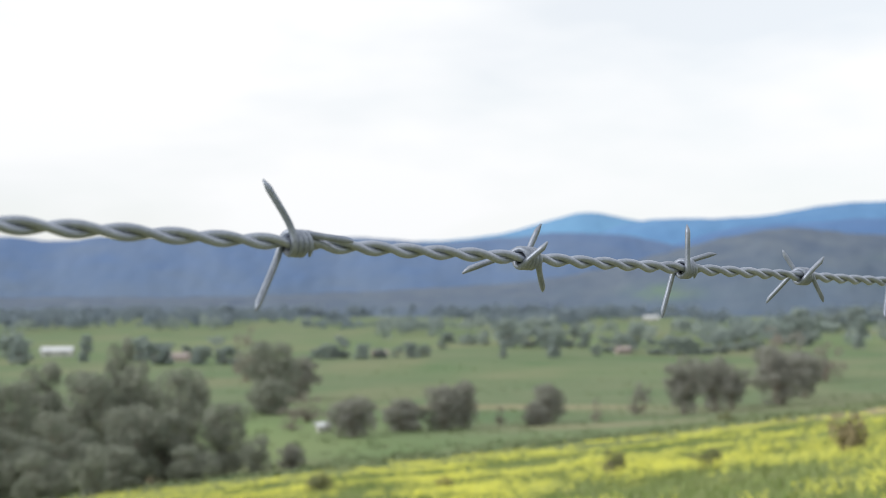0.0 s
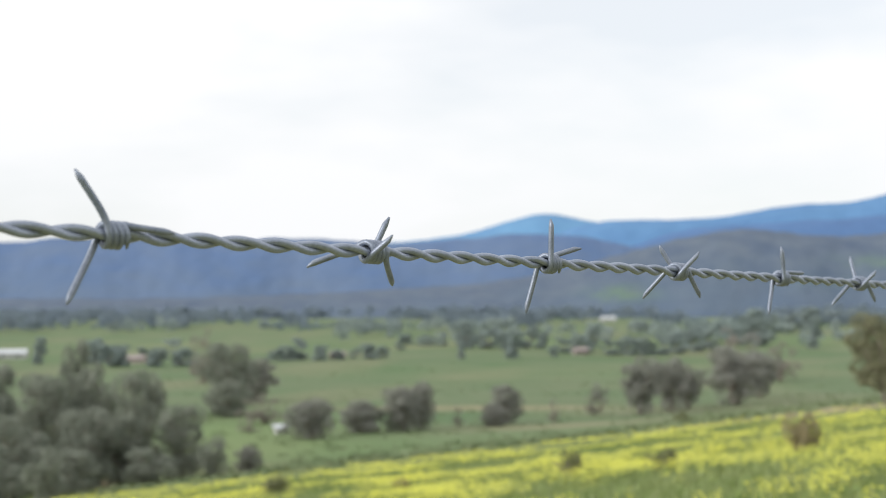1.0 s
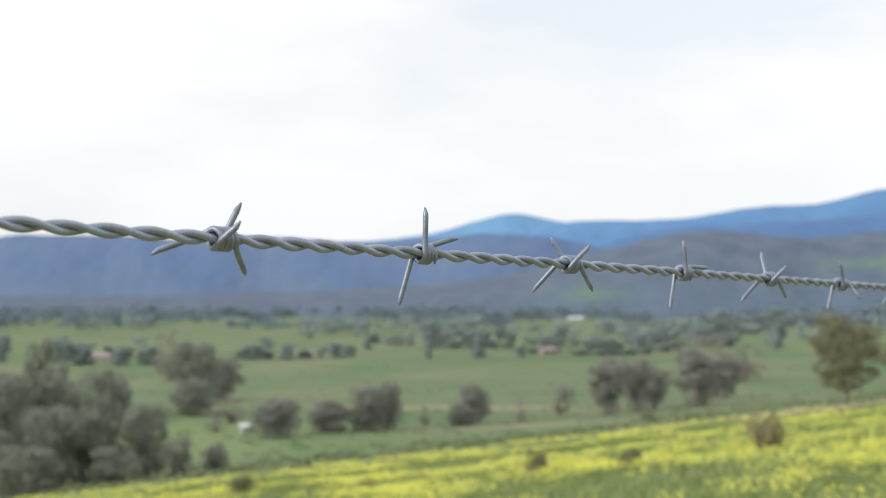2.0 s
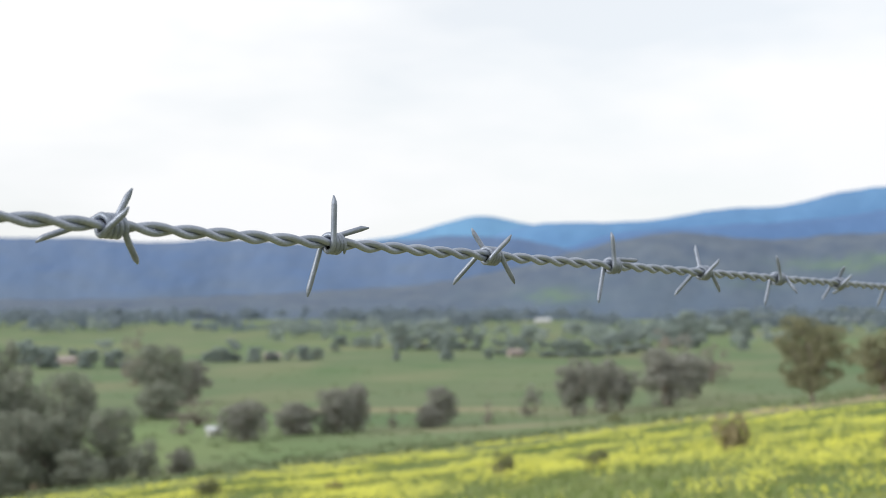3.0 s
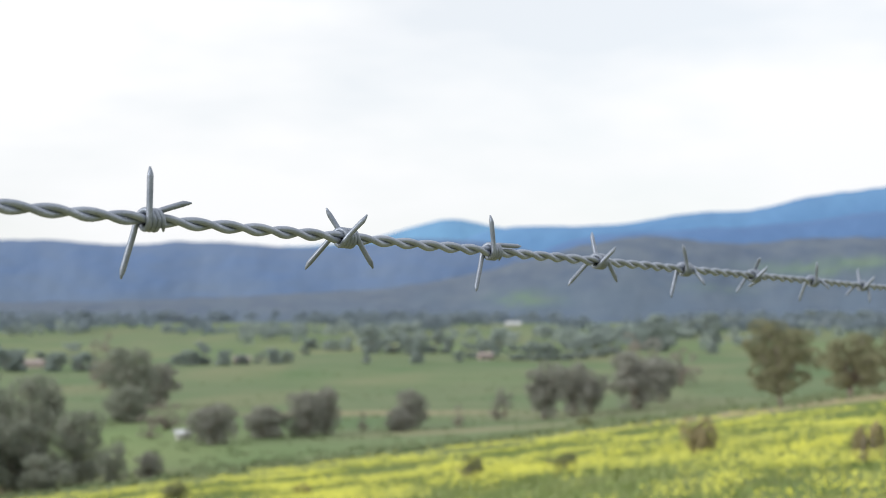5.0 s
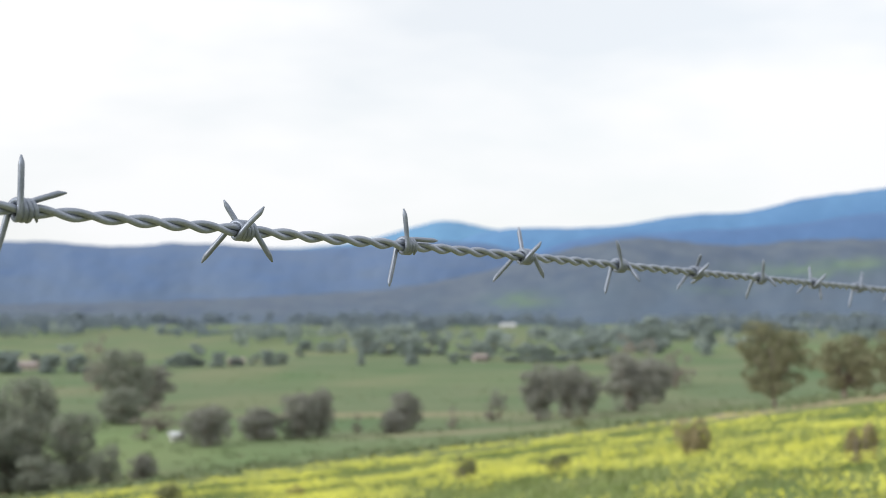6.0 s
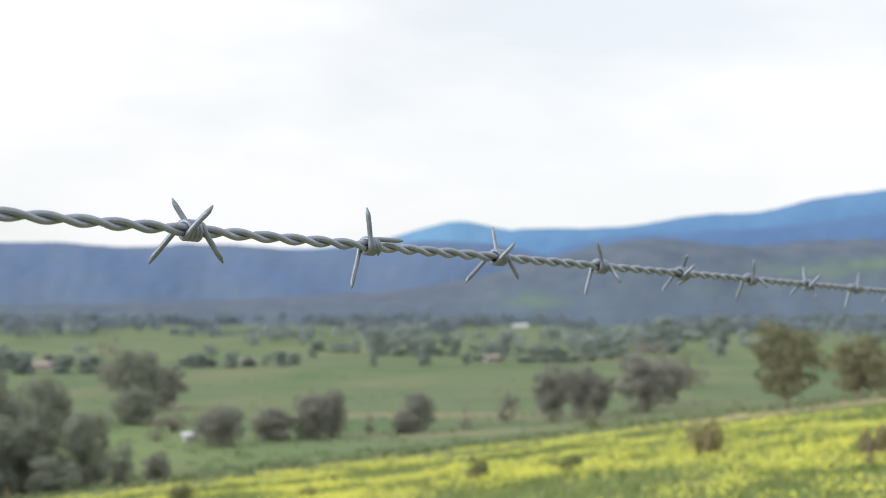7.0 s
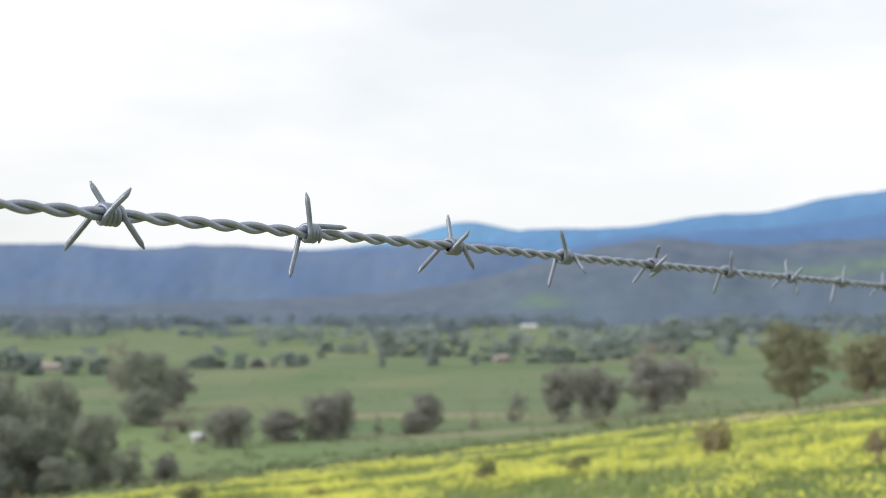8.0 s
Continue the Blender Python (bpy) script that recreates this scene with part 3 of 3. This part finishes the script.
WORDS = {
    "round": ("dark grey-green round-crowned tree standing in the valley pasture", "trees in the valley row"),
    "squat": ("low spreading grey-green tree standing in the valley pasture", "trees in the valley row"),
    "dome": ("domed dark green gum tree of the thicket below the hillside", "gum trees of the thicket"),
    "ragged": ("distant hazy blue-grey ragged tree between far paddocks", "distant boundary trees"),
    "gum": ("grey-green gum tree with several pale stems on the slope", "gum trees on the slope"),
    "olive": ("olive-gold gum tree with a bare lower trunk on the hillside", "olive gum trees"),
    "tall": ("tall grey-green gum tree rising out of the thicket", "gum trees of the thicket"),
    "green": ("dark green leafy tree in the thicket below the hillside", "trees of the thicket"),
    "bare": ("thin grey-brown tree with sparse foliage in the pasture", "sparse trees"),
    "slim": ("slender young grey-green tree standing alone in the pasture", "young trees"),
    "far": ("distant hazy blue-grey tree along a paddock boundary", "distant boundary trees"),
}
used = set()


def plant(kind, x, y, height, wide=1.0, turn=None):
    m = pose(x, y, float(land(x, y)) - 0.05, 0, 0, rng.uniform(0, 360) if turn is None else turn)
    k = height / 10.0
    m = m @ Matrix.Diagonal((k * wide, k * wide, k, 1))
    ob = PROTO[kind]
    if kind in used:
        ob = copy_thing(ob, m @ Matrix.Diagonal([1 / c for c in ob.scale] + [1]))
    else:
        used.add(kind)
        ob.matrix_basis = m
    return tagged(ob, WORDS[kind][0], "tree", WORDS[kind][1])


TREES = [
    ("bare", -97.3, 467.8, 18.6, 0.68),
    ("dome", -58.1, 307.2, 16.7, 0.86),
    ("gum", -61.5, 365.4, 12.0, 1.33),
    ("dome", -56.2, 296.0, 7.9, 1.20),
    ("bare", -44.0, 271.0, 6.0, 1.78),
    ("bare", -42.0, 241.9, 2.8, 1.71),
    ("squat", -27.8, 160.3, 3.0, 1.32),
    ("round", -27.9, 224.6, 6.6, 1.48),
    ("squat", -20.1, 239.9, 5.7, 1.54),
    ("round", -13.1, 242.3, 8.1, 1.02),
    ("round", -9.6, 249.0, 8.7, 0.77),
    ("round", 7.4, 265.6, 7.6, 0.99),
    ("squat", 5.0, 254.9, 4.4, 1.42),
    ("bare", -2.5, 255.3, 4.0, 0.70),
    ("bare", 17.0, 260.4, 4.8, 0.58),
    ("slim", 29.7, 292.2, 7.0, 0.74),
    ("bare", 27.6, 293.2, 4.7, 0.77),
    ("gum", 38.0, 286.1, 12.4, 0.78),
    ("gum", 46.6, 300.4, 12.0, 0.87),
    ("gum", 52.5, 309.9, 10.4, 0.78),
    ("gum", 67.9, 328.1, 14.2, 1.27),
    ("gum", 82.7, 366.3, 12.6, 0.92),
    ("bare", 96.0, 469.3, 18.7, 1.23),
    ("bare", 112.9, 466.0, 13.4, 1.20),
    ("olive", 48.5, 151.1, 9.9, 0.94),
    ("olive", 49.8, 131.8, 6.6, 1.03),
    ("olive", 63.6, 150.7, 7.1, 1.07),
    ("dome", -41.4, 160.0, 13.3, 0.56),
    ("dome", -34.3, 152.0, 8.7, 0.73),
    ("green", -29.6, 147.0, 4.4, 0.91),
    ("tall", -55.1, 178.0, 17.6, 0.37),
    ("tall", -49.2, 168.0, 14.4, 0.52),
    ("dome", -55.1, 165.0, 13.7, 0.65),
    ("tall", -63.5, 170.0, 14.7, 0.62),
    ("dome", -62.7, 155.0, 13.0, 0.59),
    ("tall", -71.1, 165.0, 14.7, 0.55),
    ("green", -49.8, 140.0, 8.5, 0.97),
    ("dome", -43.7, 146.0, 9.1, 0.83),
    ("tall", -40.8, 150.0, 8.0, 0.83),
    ("green", -51.6, 132.0, 6.9, 1.12),
    ("green", -35.8, 142.0, 4.0, 1.56),
    ("dome", -42.4, 136.0, 4.8, 1.24),
    ("green", -46.7, 125.0, 4.7, 1.30),
    ("tall", -54.9, 130.0, 8.6, 0.89),
    ("green", -39.4, 118.0, 4.7, 0.86),
    ("far", -187.2, 674.9, 9.0, 2.04),
    ("ragged", -173.7, 686.1, 7.3, 1.48),
    ("far", -199.8, 687.2, 12.2, 0.83),
    ("far", -144.4, 631.1, 7.3, 1.28),
    ("ragged", -135.1, 616.6, 8.7, 1.22),
    ("far", -101.6, 671.0, 5.3, 2.35),
    ("far", -95.4, 669.1, 7.7, 1.54),
    ("ragged", -90.4, 676.4, 11.4, 1.23),
    ("far", -78.0, 664.8, 7.6, 1.54),
    ("far", -69.0, 671.6, 5.3, 1.36),
    ("ragged", -63.3, 700.4, 5.6, 1.48),
    ("far", -53.2, 678.9, 8.1, 1.40),
    ("far", -48.0, 699.0, 6.5, 1.38),
    ("ragged", -46.4, 856.8, 5.3, 2.06),
    ("far", -4.7, 686.3, 7.9, 0.68),
    ("far", -2.8, 857.0, 18.9, 0.84),
    ("ragged", 12.3, 850.7, 13.9, 1.38),
    ("far", 21.9, 829.7, 11.7, 1.18),
    ("far", 23.9, 696.9, 15.4, 0.76),
    ("ragged", 38.3, 843.0, 14.9, 1.11),
    ("far", 47.5, 841.6, 11.2, 1.11),
    ("far", 47.6, 729.2, 5.5, 1.18),
    ("ragged", -19.3, 920.6, 10.2, 1.16),
    ("far", -31.7, 925.8, 7.8, 1.99),
    ("far", -48.1, 968.0, 7.7, 2.47),
    ("ragged", 58.0, 781.5, 9.0, 1.54),
    ("far", 66.2, 768.8, 11.2, 1.42),
    ("far", 82.5, 857.0, 14.4, 0.76),
    ("ragged", 82.3, 751.1, 10.3, 1.22),
    ("far", 92.4, 752.6, 11.0, 1.35),
    ("far", 102.6, 753.8, 10.3, 1.36),
    ("ragged", 112.7, 754.9, 11.7, 1.33),
    ("far", 124.3, 774.9, 12.3, 1.11),
    ("far", 139.3, 802.2, 14.9, 1.22),
    ("ragged", 155.9, 834.2, 12.5, 1.31),
    ("far", 196.1, 885.5, 25.8, 0.94),
    ("far", 191.0, 913.8, 14.5, 0.99),
    ("ragged", 227.0, 982.1, 21.7, 0.84),
    ("far", 223.2, 834.5, 21.0, 0.58),
    ("far", 347.9, 1322.6, 23.4, 1.22),
    ("ragged", 310.7, 1259.6, 18.9, 1.57),
    ("far", 441.0, 1551.3, 16.5, 2.32),
    ("far", 513.2, 1699.8, 16.5, 2.63),
    ("ragged", 748.5, 2162.3, 21.0, 3.03),
    ("far", 704.6, 1913.3, 18.6, 3.03),
    ("far", 711.0, 1831.5, 22.7, 1.98),
    ("ragged", -176.3, 628.1, 11.1, 1.39),
    ("far", -171.8, 627.0, 9.1, 1.35),
    ("far", -152.4, 621.5, 9.1, 1.35),
    ("ragged", -139.1, 617.2, 9.0, 1.01),
    ("far", -223.1, 659.7, 14.0, 0.60),
    ("far", -248.4, 634.9, 12.6, 0.99),
    ("far", -195.2, 659.5, 11.7, 1.25),
    ("far", -276, 694.1, 12.3, 1.47),
    ("ragged", -124.1, 631, 9.7, 1.3),
]
for kind, x, y, height, wide in TREES:
    plant(kind, x, y, height, wide)


# ---- farm buildings ----
def farmhouse(x, y, w, d, h, turn, wall, roof, label, panes=3, category="house"):
    ob = empty("farmhouse" if category == "house" else "barn", pose(x, y, float(land(x, y)) - 0.1, 0, 0, turn))
    t = 0.25
    v, f = join([box(-w / 2, -d / 2, 0, w / 2, -d / 2 + t, h), box(-w / 2, d / 2 - t, 0, w / 2, d / 2, h),
                 box(-w / 2, -d / 2 + t, 0, -w / 2 + t, d / 2 - t, h), box(w / 2 - t, -d / 2 + t, 0, w / 2, d / 2 - t, h)])
    walls = linked("wall", mesh_of("wall", v, f, wall), ob)
    e, rise = 0.5, d * 0.22
    prof = [(-d / 2 - e, h - 0.15), (0, h + rise), (d / 2 + e, h - 0.15), (d / 2 + e, h + 0.05), (0, h + rise + 0.2), (-d / 2 - e, h + 0.05)]
    v = [(s * (w / 2 + e), q[0], q[1]) for s in (-1, 1) for q in prof]
    f = [(0, 1, 4, 5), (1, 2, 3, 4), (11, 10, 7, 6), (10, 9, 8, 7)] + [(i, 6 + i, 6 + (i + 1) % 6, (i + 1) % 6) for i in range(6)]
    linked("roof", mesh_of("roof", v, f, roof), ob)
    for k in range(panes):
        px = -w / 2 + w * (k + 0.5) / panes
        v, f = box(px - 0.7, -d / 2 - 0.05, 0.9, px + 0.7, -d / 2 - 0.01, min(h - 0.4, 2.2))
        linked("window", mesh_of("window", v, f, PANE), ob)
    return tagged(ob, label, category, "buildings of the valley")


farmhouse(-258, 716, 17, 9, 3.2, 10, WHITE_WALL, WHITE_ROOF, "long white-roofed metal farm barn in the valley", 2, "barn")
farmhouse(-172.7, 662, 9, 6, 2.8, -8, PINK_WALL, TILE_ROOF, "small pinkish farmhouse with a faded pink roof between trees")
farmhouse(204, 1890, 22, 12, 4.5, 6, WHITE_WALL, WHITE_ROOF, "far white farmhouse in a green clearing")
farmhouse(65, 755, 8, 6, 3.0, 12, PINK_WALL, TILE_ROOF, "brick farmhouse with a red tiled roof")
farmhouse(-70.0, 678, 8, 6, 2.8, 4, PINK_WALL, TILE_ROOF, "low brick farmhouse half hidden by trees")
farmhouse(-35.6, 240, 2.0, 1.8, 1.3, 25, WHITE_WALL, WHITE_ROOF, "small white metal shed beside a round tree", 1, "shed")
farmhouse(638, 1824, 30, 14, 4.5, -6, WHITE_WALL, WHITE_ROOF, "far long white farm shed below the hill", 3, "barn")


# ---- shrubs, flowers and grass on the hillside ----
def shrub(x, y, height, wide, mat, seed, label):
    r = np.random.RandomState(seed)
    ob = empty("shrub", pose(x, y, float(land(x, y)) - 0.03))
    parts = [limb((0, 0, -0.05), (r.normal() * wide * 0.3, r.normal() * wide * 0.3, height * 0.7), 0.02, 0.006, r) for k in range(7)]
    for v, f in parts:
        linked("stem", mesh_of("stem", v, f, BARK, True), ob)
    lob = [(r.normal() * 0.25, r.normal() * 0.25, r.uniform(0.3, 0.6), 0.3, 0.3) for k in range(8)]
    v, f = leaf_cloud(lob, 2200, 0.03, r)
    k, lift = fitted(v, 0.02, height, wide / 2)
    v = v * k + np.array((0, 0, lift))
    linked("foliage", mesh_of("foliage", v, f, mat), ob)
    return tagged(ob, label, "shrub", "shrubs among the flowers")


shrub(8.6, 33.0, 0.95, 1.0, SHRUB, 51, "dry brown rounded shrub among yellow flowers")
shrub(7.85, 20.1, 0.65, 0.6, SHRUB, 52, "small dry brown shrub among yellow flowers")
shrub(4.39, 28.8, 0.55, 0.72, SHRUB_GREEN, 53, "low green-brown shrub among yellow flowers")
shrub(2.41, 31.2, 0.64, 0.8, SHRUB_GREEN, 54, "low dull green shrub among yellow flowers")
shrub(32.2, 197, 1.6, 3.0, SHRUB_GREEN, 55, "broad dark shrub at the edge of the pasture")
shrub(-6.13, 40.2, 0.55, 1.0, SHRUB_GREEN, 56, "low dull green shrub in the flower meadow")
shrub(-1.93, 35, 0.33, 0.5, SHRUB, 57, "tiny dry brown shrub in the flower meadow")


def scatter(count, near, far, r):
    """Places spread evenly over the part of the hillside between two distances."""
    y = np.sqrt(r.uniform(near**2, far**2, count))
    return y * r.uniform(-0.5, 0.5, count), y


def flower_heads(plants, heads, near, far, sizes, spread, r):
    """Flowering plants, each a loose clump of small yellow heads."""
    x, y = scatter(plants, near, far, r)
    keep = r.uniform(0, 1, len(x)) < bloom(x, y)
    x, y = np.repeat(x[keep], heads), np.repeat(y[keep], heads)
    n = len(x)
    wide = np.repeat(r.uniform(0.5, 1.4, n // heads), heads) * spread
    x, y = x + r.normal(size=n) * wide, y + r.normal(size=n) * wide
    c = np.stack([x, y, land(x, y) + r.uniform(0.10, 0.27, n)], -1)
    tilt = r.normal(size=(n, 3)) * 0.5 + np.array((0, -0.35, 0.9))
    tilt /= np.linalg.norm(tilt, axis=1)[:, None]
    u = np.cross(tilt, r.normal(size=(n, 3)))
    u /= np.linalg.norm(u, axis=1)[:, None]
    w = np.cross(tilt, u)
    s = r.uniform(*sizes, n)[:, None]
    v = np.stack([c - u * s, c - w * s, c + u * s, c + w * s, c + tilt * s * 0.6], 1).reshape(-1, 3)
    q = np.arange(n)[:, None, None] * 5 + np.array([[0, 1, 4], [1, 2, 4], [2, 3, 4], [3, 0, 4]])
    return v, q.reshape(-1, 3)


def flowers():
    r = np.random.RandomState(8)
    v1, f1 = flower_heads(27000, 8, 9, 45, (0.012, 0.024), 0.06, r)
    v2, f2 = flower_heads(14000, 12, 45, 138, (0.025, 0.055), 0.16, r)
    ob = new("flowers", mesh_of("flowers", np.concatenate([v1, v2]), np.concatenate([f1, f2 + len(v1)]).tolist(), PETAL))
    return tagged(ob, "bright yellow wild flowers covering the hillside pasture", "flowers", kind="stuff")


def grass():
    r = np.random.RandomState(9)
    x, y = scatter(150000, 8, 80, r)
    n = len(x)
    c = np.stack([x, y, land(x, y) - 0.01], -1)
    a = r.uniform(0, 2 * np.pi, n)
    u = np.stack([np.cos(a), np.sin(a), np.zeros(n)], -1)
    h = (r.uniform(0.08, 0.22, n) * (1 + 0.3 * waves(x, y, 31, 6)))[:, None]
    s = r.uniform(0.006, 0.02, n)[:, None]
    lean = np.stack([r.normal(size=n) * 0.4, r.normal(size=n) * 0.4, np.ones(n)], -1)
    v = np.stack([c - u * s, c + u * s, c + lean * h], 1).reshape(-1, 3)
    ob = new("grass", mesh_of("grass", v, np.arange(3 * n).reshape(-1, 3).tolist(), BLADE))
    return tagged(ob, "fresh green grass blades on the hillside pasture", "grass", kind="stuff")


flowers()
grass()


# ---- far woods across the valley ----
PADDOCKS = [(-240, 1900, 120, 160), (-140, 1740, 90, 140), (-61, 1588, 50, 90), (20, 1975, 50, 90), (114, 1390, 40, 130), (175, 1420, 60, 190), (355, 1780, 75, 260),
            (611, 1789, 60, 160), (-290, 1150, 170, 200), (-20, 745, 90, 40), (185, 1700, 34, 190), (172, 1560, 40, 120)]


def woods(name, label, mat, rows, seed):
    """Rows of big gums along paddock edges; a row is (distance, skew, depth, fullness, trees, least and most height)."""
    r = np.random.RandomState(seed)
    parts_v, parts_f, base = [], [], 0
    for k, (far, skew, depth, full, count, low, high) in enumerate(rows):
        xx = far * r.uniform(-0.53, 0.5, count)
        yy = far + skew * xx + depth * r.normal(size=count)
        dense = waves(xx, 0 * xx, seed * 7 + k, 150) + 0.5 * waves(xx, yy, seed * 7 + k + 50, 60) + full
        dense = dense - sum(1.6 * bell(xx, yy, *p) for p in PADDOCKS)
        for x, y in zip(xx[dense > 0.45], yy[dense > 0.45]):
            h = r.uniform(low, high)
            lob = [(r.normal() * 0.22 * h, r.normal() * 0.22 * h, h * r.uniform(0.3, 0.72), h * r.uniform(0.2, 0.34), h * r.uniform(0.18, 0.3)) for _ in range(5)]
            v, f = leaf_cloud(lob, 150, 0.07 * h, r)
            parts_v.append(v + np.array((x, y, float(land(x, y)))))
            parts_f.append(np.array(f) + base)
            base += len(v)
    ob = new(name, mesh_of(name, np.concatenate(parts_v), np.concatenate(parts_f).tolist(), mat))
    return tagged(ob, label, "woodland", kind="stuff")


def tussocks():
    """Coarse darker clumps dotted over the valley pasture."""
    r = np.random.RandomState(17)
    y = 1.0 / r.uniform(1 / 640, 1 / 118, 14000)
    x = y * r.uniform(-0.5, 0.5, len(y))
    keep = 0.8 * waves(x, y / 2, 71, 60) + 0.6 * waves(x, y, 72, 22) > r.uniform(-0.4, 1.6, len(x))
    x, y = x[keep], y[keep]
    z = land(x, y)
    parts_v, parts_f, base = [], [], 0
    for k in range(len(x)):
        s = r.uniform(0.4, 1.1)
        v, f = leaf_cloud([(0, 0, 0.18 * s, s, 0.35 * s)], 16, 0.22 * s, r)
        parts_v.append(v + np.array((x[k], y[k], z[k])))
        parts_f.append(np.array(f) + base)
        base += len(v)
    ob = new("tussocks", mesh_of("tussocks", np.concatenate(parts_v), np.concatenate(parts_f).tolist(), TUSSOCK))
    return tagged(ob, "coarse dull green tussocks dotted over the pasture", "tussocks", kind="stuff")


tussocks()
woods("valley_trees", "hazy grey-green scattered trees between the far paddocks", LEAF_FAR, [
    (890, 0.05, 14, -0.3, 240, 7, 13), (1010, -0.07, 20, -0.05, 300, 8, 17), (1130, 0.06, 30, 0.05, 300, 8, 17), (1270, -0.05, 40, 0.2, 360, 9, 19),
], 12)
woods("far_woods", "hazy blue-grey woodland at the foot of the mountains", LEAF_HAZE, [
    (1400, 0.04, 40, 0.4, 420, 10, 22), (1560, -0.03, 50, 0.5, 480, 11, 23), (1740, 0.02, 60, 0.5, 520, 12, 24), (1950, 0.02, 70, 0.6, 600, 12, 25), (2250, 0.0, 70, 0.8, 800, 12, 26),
], 13)
